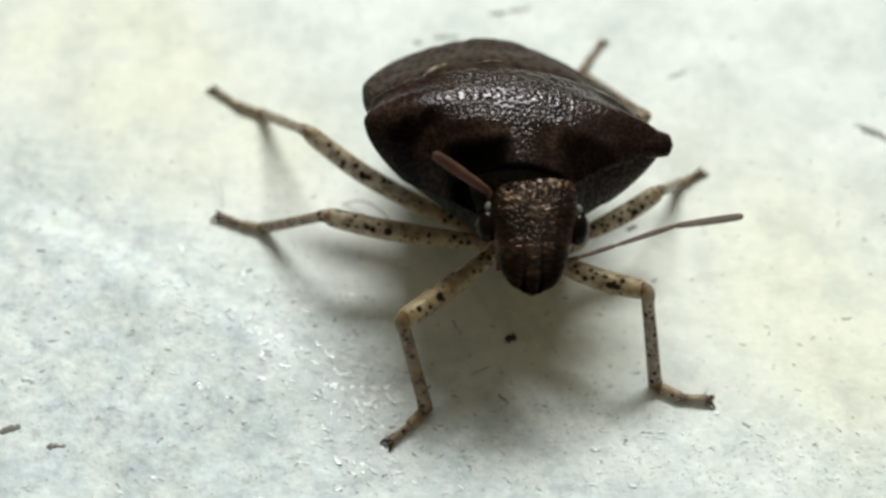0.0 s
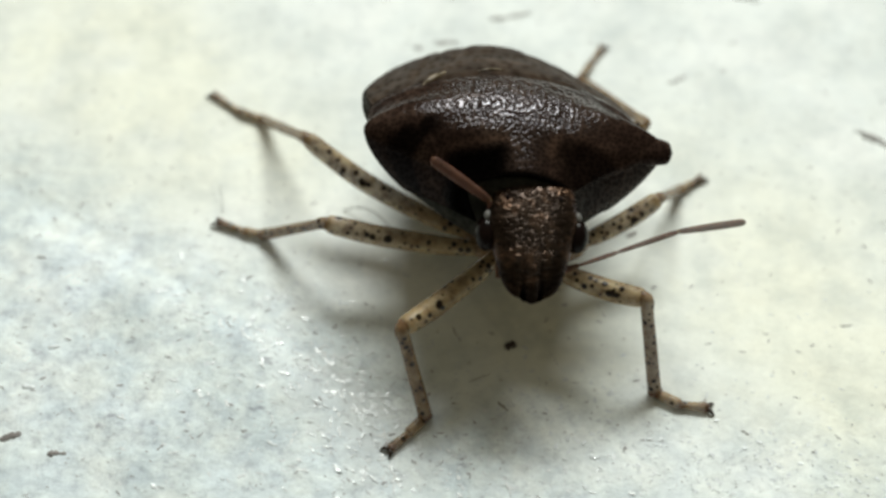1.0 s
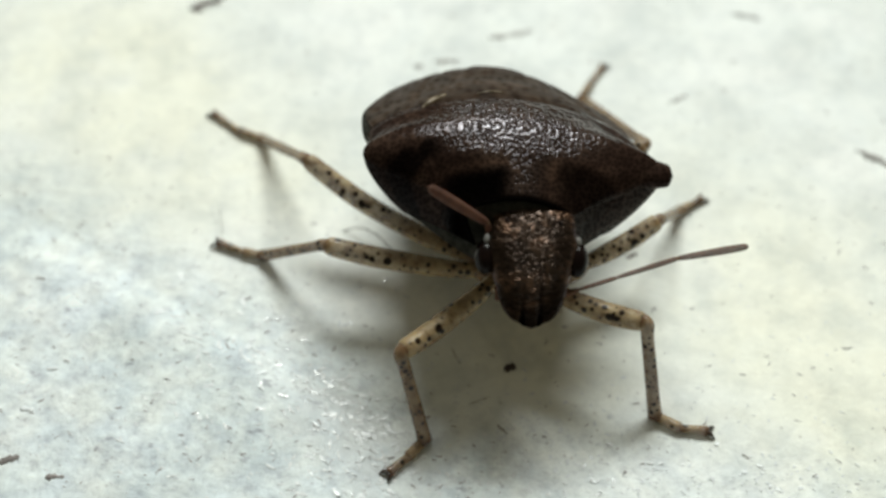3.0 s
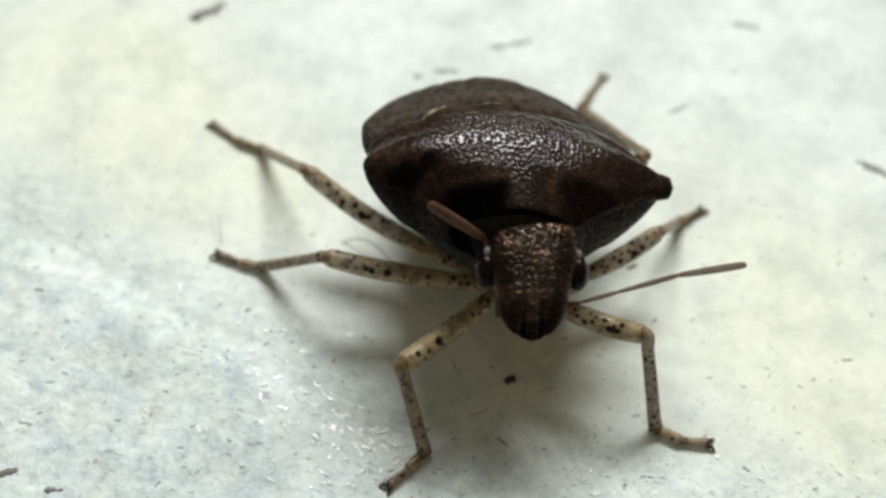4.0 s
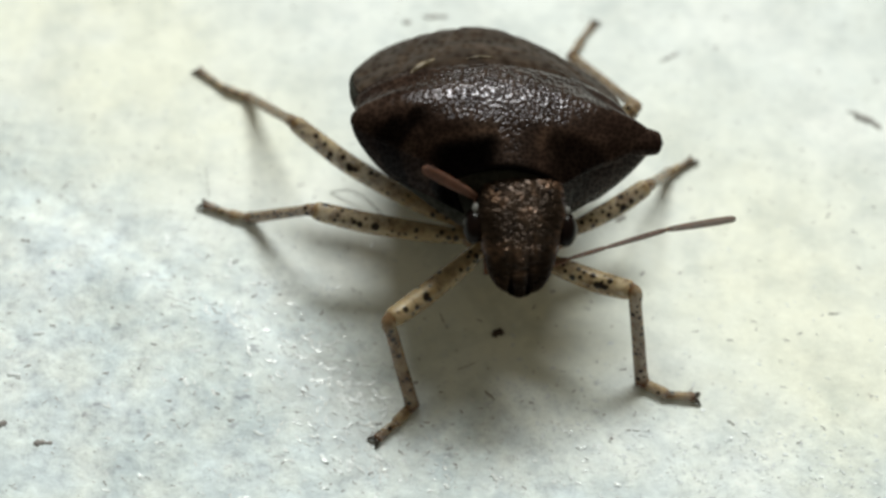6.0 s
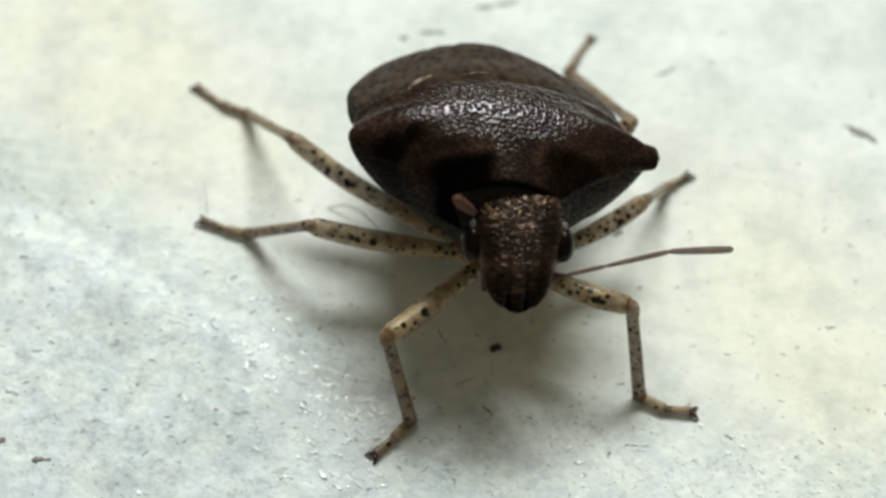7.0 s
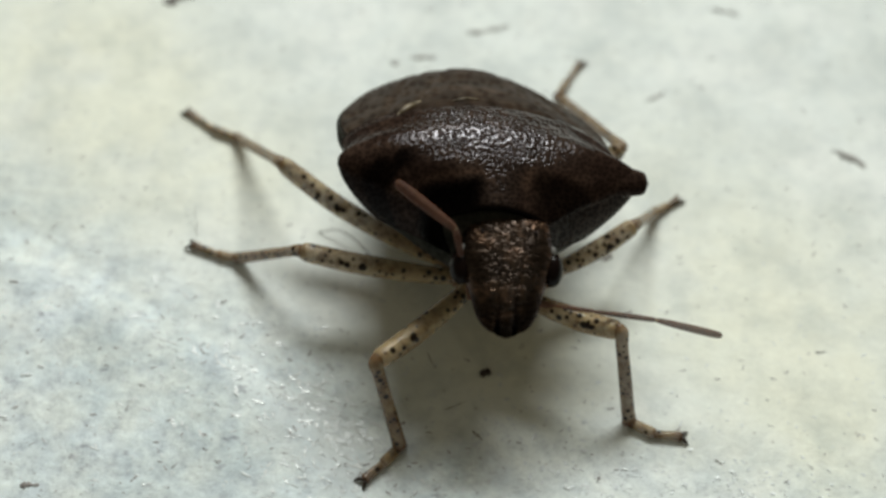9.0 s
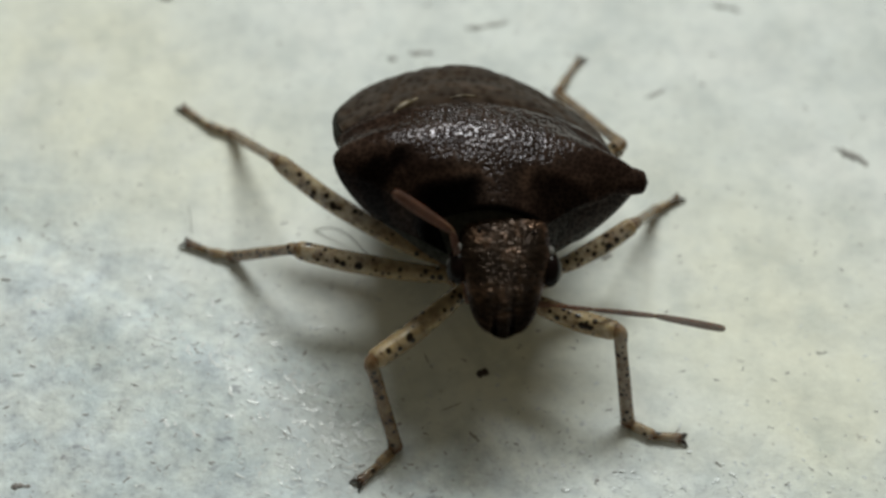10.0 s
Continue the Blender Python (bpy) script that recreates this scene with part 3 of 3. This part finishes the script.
def limb(name, rows, rings, sides, parent, rng, dots, dot_r, big=(), brown=None, label="", mat=None):
    v, f, along, around = tube(rows, rings, sides)
    c = curve_through(rows, 60)
    spots = []
    gap = 2.3 * dot_r
    run = np.concatenate([[0], np.cumsum(np.linalg.norm(np.diff(c[:, :3], axis=0), axis=1))])
    run /= run[-1]
    for _ in range(dots * 6):
        k = int(np.searchsorted(run, rng.uniform(0.05, 0.94)))
        d = Vector((rng.uniform(-1, 1), rng.uniform(-1.2, 0.8), rng.uniform(-0.8, 1))).normalized() * c[k, 3]
        p = Vector((c[k, 0] + d.x, c[k, 1] + d.y, c[k, 2] + d.z))
        if len(spots) < dots and all((p - Vector(q)).length > gap for q, _ in spots):
            spots.append((tuple(p), dot_r * (0.65 + 0.9 * rng.random() ** 2)))
    for u, r in big:
        k = int(np.searchsorted(run, u))
        d = Vector((rng.uniform(-0.4, 0.4), -0.6, 0.55)).normalized() * c[k, 3]
        spots.append(((c[k, 0] + d.x, c[k, 1] + d.y, c[k, 2] + d.z), r))
    br = [brown(a) if brown else 0.0 for a in along]
    return part(name, mesh_of(name, v, f, spot=spotted(v, spots), brown=br), mat or LEG, parent, label)


def build_leg(index, kind, hip, knee, shin, foot, toe, thigh_r, shin_r):
    rng = random.Random(40 + index)
    hip, knee, shin, foot, toe = (Vector(p) - ROOT for p in (hip, knee, shin, foot, toe))
    along = (knee - hip).normalized()
    leg = limb("leg", [(*(hip - along * 0.35 + Vector((0, 0, 0.12))), 0.36), (*hip, 0.33), (*(hip + along * 0.3), 0.22)], 16, 20, bug, rng, 5, 0.06,
               label=f"{kind} leg with black-dotted pale thigh", brown=lambda a: 0.6)
    bow = Vector((0, 0, -0.42 if index == 5 else -0.16))
    limb("femur", [(*(hip + along * 0.1), thigh_r * 0.65), (*(hip.lerp(knee, 0.3) + bow * 0.8), thigh_r * 0.93), (*(hip.lerp(knee, 0.65) + bow), thigh_r * 1.04),
                   (*(hip.lerp(knee, 0.88) + bow * 0.45), thigh_r * 0.98), (*(hip.lerp(knee, 0.97) + bow * 0.1), thigh_r * 0.90), (*knee, thigh_r * 0.70)], 210, 52, leg, rng, 80, 0.061,
         big=((0.62, 0.115), (0.66, 0.09), (0.75, 0.08)), brown=lambda a: math.exp(-((a - 0.975) / 0.012) ** 2) * 0.75)
    low = (shin - knee).normalized()
    limb("tibia", [(*(knee - along * 0.08), shin_r * 1.2), (*(knee + along * 0.07 + low * 0.06), shin_r * 1.1), (*(knee.lerp(shin, 0.16) + along * 0.05), shin_r * 0.95), (*(knee.lerp(shin, 0.5) + along * 0.03), shin_r), (*knee.lerp(shin, 0.85), shin_r * 1.05), (*shin, shin_r * 1.15)],
         170, 36, leg, rng, 95, 0.047, brown=lambda a: min(1.0, math.exp(-((a - 0.06) / 0.05) ** 2) * 0.45 + max(0.0, (a - 0.88) / 0.12) * 0.5 + 0.52))
    out = (foot - shin).normalized()
    limb("tarsus", [(*(shin + out * 0.03), shin_r * 0.8), (*shin.lerp(foot, 0.5), shin_r * 0.82), (*shin.lerp(foot, 0.92), shin_r * 0.86), (*foot.lerp(toe, 0.08), shin_r * 0.62),
                    (*foot.lerp(toe, 0.6), shin_r * 0.70), (*toe, shin_r * 0.85)], 90, 28, leg, rng, 12, 0.055,
         brown=lambda a: min(1.0, 0.25 + 0.7 * max(0.0, (a - 0.75) / 0.25) + 0.6 * math.exp(-((a - 0.47) / 0.06) ** 2) + 0.5 * math.exp(-(a / 0.06) ** 2)), label="brownish jointed foot")
    last = (toe - foot).normalized()
    side = last.cross(Vector((0, 0, 1))).normalized()
    for s in (-1, 1):
        v, f, _, _ = tube([(*toe, 0.06), (*(toe + last * 0.10 + side * s * 0.10 + Vector((0, 0, 0.02))), 0.05), (*(toe + last * 0.20 + side * s * 0.17 - Vector((0, 0, 0.06))), 0.02)], 10, 8)
        part("claw", mesh_of("claw", v, f), CLAW, leg, "tiny black claw")


for i, leg_data in enumerate(LEGS):
    build_leg(i, *leg_data)


# ---- antennae: built along their own x, jointed, keyed in motions() ----
def build_antenna(lengths, radii):
    """The scape and straight run of joints along x; the last entry turns on its own joint."""
    rng = random.Random(9)
    v, f, al, _ = tube([(0, 0, 0, radii[0] * 1.2), (lengths[0] * 0.5, 0, 0, radii[0]), (lengths[0], 0, 0, radii[0] * 0.8)], 16, 14)
    root = part("antenna", mesh_of("antenna", v, f, spot=[0.0] * len(v), brown=[0.4] * len(v)), ANT, bug, "thin reddish brown jointed antenna")
    x = lengths[0]
    made = []
    for length, r in zip(lengths[1:], radii[1:]):
        last = len(made) == len(lengths) - 2
        o = 0.0 if last else x
        v, f, al, _ = tube([(o + 0.01, 0, 0, r * 0.55), (o + length * 0.15, 0, 0, r * 0.8), (o + length * 0.6, 0, 0, r), (o + length * 0.93, 0, 0, r * 0.9), (o + length, 0, 0, r * 0.45)], 40, 16)
        seg = part("antenna_segment", mesh_of("antenna_segment", v, f, spot=[0.0] * len(v), brown=[0.15 + 0.5 * max(0, 1 - a / 0.08) for a in al]), ANT, root)
        if last:
            seg.location = (x * MM, 0, 0)
        made.append(seg)
        x += length
        if len(made) == len(lengths) - 2:
            v, f = ball((x, 0, 0), (0.07, 0.05, 0.05), 12, 8)
            part("antenna_joint", mesh_of("antenna_joint", v, f), LEG, root, "pale joint of the antenna")
    return root, made[-1]


left_antenna, left_tip = build_antenna((0.35, 1.05, 1.65, 1.72), (0.075, 0.055, 0.068, 0.098))
right_antenna, right_tip = build_antenna((0.35, 0.60, 0.95, 1.72), (0.08, 0.065, 0.085, 0.130))


# ---- crumbs, flecks and fibres on the paper ----
def build_flecks():
    rng = random.Random(5)
    # x, y, length, width, turn of the larger marks that can be told apart
    marks = ((-10.61, 12.48, 1.3, 0.5, 35), (-0.84, 12.16, 1.4, 0.22, 20), (10.07, 8.29, 1.1, 0.32, -30), (6.62, 13.88, 1.0, 0.2, -10), (4.39, 10.01, 0.7, 0.14, 35),
             (-11.97, -3.99, 0.6, 0.22, 25), (-10.69, -4.3, 0.45, 0.25, 10), (-3.61, 10.44, 0.3, 0.2, 0), (-2.77, 10.78, 0.8, 0.2, 5), (3.04, 3.94, 0.32, 0.2, 30),
             (-0.11, -1.76, 0.35, 0.1, -40), (-1.46, 0.22, 0.5, 0.07, -60), (-0.74, -1.0, 0.6, 0.05, 30), (5.89, -1.85, 0.22, 0.10, -35), (8.69, 1.61, 0.3, 0.1, 10), (-12.71, 1.27, 0.25, 0.12, 0))
    for x, y, length, width, turn in marks:
        v, f = sliver(x, y, length, width, radians(turn), rng, 0.006, 10, 0.10, 0.42)
        me = mesh_of("paper_fleck", v, f)
        me.materials.append(FLECK if y < -3.5 or x < -9 or (2 < x < 4 and y < 5) else PALE_FLECK)
        tagged(new("paper_fleck", me), "small dark grey fibre fleck lying on the paper", "fleck", "flecks on the paper")
    v, f = sliver(-0.05, 0.0, 0.30, 0.24, 0.3, rng, 0.05)
    me = mesh_of("crumb", v, f)
    me.materials.append(CRUMB)
    tagged(new("crumb", me), "tiny dark brown crumb in the bug's shadow", "crumb")
    verts, faces = [], []
    for _ in range(2200):
        x, y = rng.uniform(-18, 13), rng.uniform(-6, 18)
        if rng.random() > 0.10 + 0.80 * rough_part(x, y):
            continue
        k = rng.random() ** 2.5
        v, f = sliver(x, y, 0.06 + 0.15 * k, 0.04 + 0.08 * k * rng.random(), rng.uniform(-0.9, 1.3), rng, 0.004, 6, 0.10, 0.45)
        n = len(verts)
        verts += v
        faces += [tuple(n + i for i in q) for q in f]
    me = mesh_of("fine_flecks", verts, faces)
    me.materials.append(SPECK)
    tagged(new("fine_flecks", me), "fine grey specks scattered over the paper", "specks", kind="stuff")
    verts, faces = [], []
    for _ in range(9000):
        x, y = rng.uniform(-18, 13), rng.uniform(-6, 16)
        fold = math.exp(-((crease(x, y) - 0.6) / 0.9) ** 2) * (-7 < x < -2)
        if rng.random() > 0.08 + 0.5 * rough_part(x, y) + fold:
            continue
        k = rng.random() ** 2 * (1 + fold)
        v, f = sliver(x, y, 0.05 + 0.12 * k, 0.03 + 0.05 * k, rng.gauss(-0.35, 0.7), rng, -0.006, 5, 0.18, 0.35)
        n = len(verts)
        verts += v
        faces += [tuple(n + i for i in q) for q in f]
    for _ in range(900):
        x, y = rng.uniform(-8.5, -2.2), rng.uniform(-6, 1.5)
        d = crease(x, y)
        if not -0.2 < d < 3.2 or rng.random() > 0.10 + 0.90 * math.exp(-((x + 3.6) / 1.8) ** 2):
            continue
        k = rng.random() ** 2
        v, f = sliver(x, y, 0.05 + 0.13 * k, 0.04 + 0.06 * k * rng.random(), rng.gauss(-0.35, 0.6), rng, 0.0, 5, 0.12, 0.45)
        n = len(verts)
        verts += v
        faces += [tuple(n + i for i in q) for q in f]
    me = mesh_of("paper_fibres", verts, faces)
    me.materials.append(FIBRE)
    tagged(new("paper_fibres", me), "shiny white fibres standing out of the paper", "fibres", kind="stuff")


build_flecks()


def shard(x, y, length, width, angle, tilt, rng):
    """A thin torn scale of paper, one long edge lifted, with a ragged outline."""
    g = ground_height(x, y)
    ca, sa = math.cos(angle), math.sin(angle)
    n, top = 6, []
    for j in range(3):
        for i in range(n):
            u, w = i / (n - 1) - 0.5, j / 2 - 0.5
            taper = (1 - (2 * abs(u)) ** 3 * 0.6) * (1 + rng.uniform(-0.55, 0.55))
            px, py = u * length, (w + rng.uniform(-0.25, 0.25)) * width * taper
            top.append((x + px * ca - py * sa, y + px * sa + py * ca, g + 0.002 + tilt * (0.5 - w) * width + rng.uniform(0, 0.012)))
    m = len(top)
    verts = top + [(a, b, c - 0.014) for a, b, c in top]
    faces = [(j * n + i, j * n + i + 1, (j + 1) * n + i + 1, (j + 1) * n + i) for j in range(2) for i in range(n - 1)]
    faces += [tuple(m + k for k in f[::-1]) for f in faces]
    rim = list(range(n)) + [2 * n - 1, 3 * n - 1] + [2 * n + i for i in range(n - 2, -1, -1)] + [n]
    faces += [(rim[k], m + rim[k], m + rim[(k + 1) % len(rim)], rim[(k + 1) % len(rim)]) for k in range(len(rim))]
    return verts, faces


def build_torn_scales():
    rng = random.Random(77)
    verts, faces = [], []
    for _ in range(4200):
        x = rng.uniform(-9.5, -2.0)
        y = rng.uniform(-6.0, 2.6)
        d = crease(x, y)
        chance = math.exp(-((d - 1.3) / 0.55) ** 2) * (0.25 + 0.75 * math.exp(-((x + 3.6) / 1.6) ** 2))
        chance += 0.30 * math.exp(-((d - 2.4) / 1.2) ** 2) * math.exp(-((x + 3.6) / 1.7) ** 2) + 0.05
        if rng.random() > chance:
            continue
        k = rng.random() ** 1.6
        v, f = shard(x, y, 0.07 + 0.26 * k, 0.03 + 0.09 * k * rng.random(), rng.gauss(-0.5, 0.7), rng.uniform(-0.05, 0.2), rng)
        n = len(verts)
        verts += v
        faces += [tuple(n + i for i in q) for q in f]
    for _ in range(1500):
        x, y = rng.uniform(-2.0, 9.5), rng.uniform(-4.6, 0.2)
        if rng.random() > 0.65 / (1 + math.exp(2.5 * (y + 1.4 + 0.12 * (x - 3)))):
            continue
        k = rng.random() ** 2
        v, f = shard(x, y, 0.05 + 0.14 * k, 0.03 + 0.07 * k * rng.random(), rng.gauss(-0.3, 0.9), rng.uniform(-0.15, 0.3), rng)
        n = len(verts)
        verts += v
        faces += [tuple(n + i for i in q) for q in f]
    me = mesh_of("torn_scales", verts, faces, smooth=False)
    me.materials.append(FIBRE)
    tagged(new("torn_scales", me), "torn white paper scales standing out of the sheet", "paper scales", kind="stuff")


build_torn_scales()


def build_flakes():
    """The few larger white flakes of paper that catch the light."""
    rng = random.Random(21)
    for x, y, length, width, turn in ((-8.26, -0.06, 0.55, 0.10, -12), (-8.1, -0.28, 0.35, 0.06, -20), (-5.6, -3.5, 0.3, 0.10, -20), (-3.9, -1.35, 0.5, 0.07, -28), (-3.5, -1.6, 0.4, 0.06, -30),
                                      (-11.6, -1.4, 0.3, 0.15, 10), (-11.9, -2.6, 0.35, 0.16, 0), (-9.4, -3.2, 0.3, 0.08, -15)):
        v, f = sliver(x, y, length, width, radians(turn), rng, 0.004, 7, 0.15, 0.3)
        me = mesh_of("paper_flake", v, f)
        me.materials.append(FIBRE)
        tagged(new("paper_flake", me), "small shiny white flake of torn paper", "flake", "white flakes on the paper")


build_flakes()


def build_hair():
    g = ground_height
    v, f, _, _ = tube([(x, y, g(x, y) + z, 0.018) for x, y, z in ((-4.95, 3.87, 0.02), (-4.5, 3.85, 0.25), (-4.0, 3.65, 0.3), (-3.35, 3.2, 0.02))], 30, 6)
    me = mesh_of("hair", v, f)
    me.materials.append(HAIR)
    tagged(new("hair", me), "thin dark hair curled on the paper", "hair")
    v, f, _, _ = tube([(x, y, g(x, y) + z, 0.007) for x, y, z in ((-8.25, 3.35, 0.05), (-8.32, 3.7, 0.25), (-8.45, 4.1, 0.35))], 20, 6)
    me = mesh_of("hair", v, f)
    me.materials.append(HAIR)
    tagged(new("hair", me), "very thin hair standing up from the paper", "hair")


build_hair()


# ---- what moves: the two antennae ----
def aim(base, tip):
    """The pose at base whose x axis points to tip."""
    d = (Vector(tip) - Vector(base)).normalized()
    return Matrix.Translation(Vector(base) * MM) @ d.to_track_quat("X", "Z").to_matrix().to_4x4()


def motions():
    base = Vector((1.02, 0.12, 3.40)) - ROOT
    rows = ((0, (3.65, 1.64, 3.2), (5.31, 2.11, 3.22)), (1, (3.71, 1.56, 3.41), (5.34, 2.08, 3.35)), (2.2, (3.68, 1.61, 3.26), (5.29, 1.96, 3.75)),
            (3.3, (3.72, 1.53, 3.29), (5.38, 1.97, 3.41)), (4.5, (3.72, 1.51, 3.06), (5.37, 1.99, 3.07)), (5.2, (3.67, 1.6, 3.07), (5.32, 2.05, 3.18)),
            (6.3, (3.75, 1.47, 3.23), (5.39, 2.0, 3.27)), (6.6, (3.76, 1.43, 3.12), (5.38, 2.01, 3.1)), (6.8, (3.78, 1.39, 3.19), (5.44, 1.76, 2.9)),
            (7.0, (3.84, 1.27, 3.3), (5.45, 1.75, 2.94)), (7.2, (3.83, 1.28, 3.12), (5.46, 1.67, 2.75)), (7.4, (3.94, 0.8, 2.83), (5.61, 1.07, 2.51)),
            (7.6, (3.94, 0.78, 2.81), (5.6, 0.98, 2.43)), (7.8, (3.94, 0.49, 2.59), (5.59, 0.46, 2.12)), (8, (3.96, 0.37, 2.63), (5.61, 0.35, 2.14)),
            (8.5, (3.9, 0.45, 2.45), (5.55, 0.25, 1.99)), (9, (3.92, 0.51, 2.54), (5.59, 0.49, 2.13)), (9.5, (3.89, 0.54, 2.46), (5.58, 0.48, 2.16)),
            (10, (3.91, 0.62, 2.57), (5.62, 0.57, 2.36)))
    key_antenna(left_antenna, left_tip, base, rows, 3.05)
    base = Vector((-0.50, 0.02, 3.02)) - ROOT
    rows = ((0, (-0.88, 1.12, 4.51), (-2.24, 1.26, 5.55)), (1, (-0.88, 1.12, 4.53), (-2.29, 1.43, 5.47)), (2.2, (-0.92, 1.12, 4.58), (-2.31, 1.28, 5.58)),
            (3.3, (-0.92, 1.12, 4.53), (-2.31, 1.20, 5.54)), (4, (-0.96, 1.12, 4.42), (-2.32, 1.19, 5.47)), (4.5, (-1.03, 1.12, 4.47), (-2.18, 0.83, 5.72)),
            (5, (-0.99, 1.12, 4.46), (-2.33, 1.02, 5.53)), (5.2, (-0.98, 1.12, 4.34), (-2.28, 0.98, 5.45)), (6.3, (-0.90, 1.12, 4.39), (-2.12, 0.91, 5.59)),
            (6.5, (-0.98, 1.12, 4.34), (-2.11, 0.92, 5.62)), (7, (-0.89, 1.12, 4.35), (-1.31, 0.41, 5.86)), (7.2, (-0.87, 1.12, 4.33), (-1.33, 0.46, 5.85)),
            (7.4, (-1.10, 0.95, 4.85), (-2.37, 1.14, 5.98)), (7.8, (-1.16, 0.95, 4.76), (-2.70, 1.49, 5.32)), (8.5, (-1.07, 0.95, 4.78), (-2.27, 1.20, 5.98)),
            (9, (-1.09, 0.95, 4.95), (-2.53, 1.63, 5.60)), (9.5, (-1.08, 0.95, 4.87), (-2.51, 1.65, 5.53)), (10, (-1.09, 0.95, 4.83), (-2.43, 1.08, 5.91)))
    key_antenna(right_antenna, right_tip, base, rows, 1.90)


def key_antenna(root, tip, base, rows, reach):
    root_rows, tip_rows = [], []
    for t, joint, end in rows:
        elbow = Vector(joint) - ROOT
        m = aim(elbow + (base - elbow).normalized() * reach, elbow)
        root_rows.append((t, m))
        d = m.to_3x3().inverted() @ (Vector(end) - Vector(joint))
        tip_rows.append((t, Matrix.Translation((reach * MM, 0, 0)) @ d.to_track_quat("X", "Z").to_matrix().to_4x4()))
    walk(root, root_rows)
    walk(tip, tip_rows)


motions()
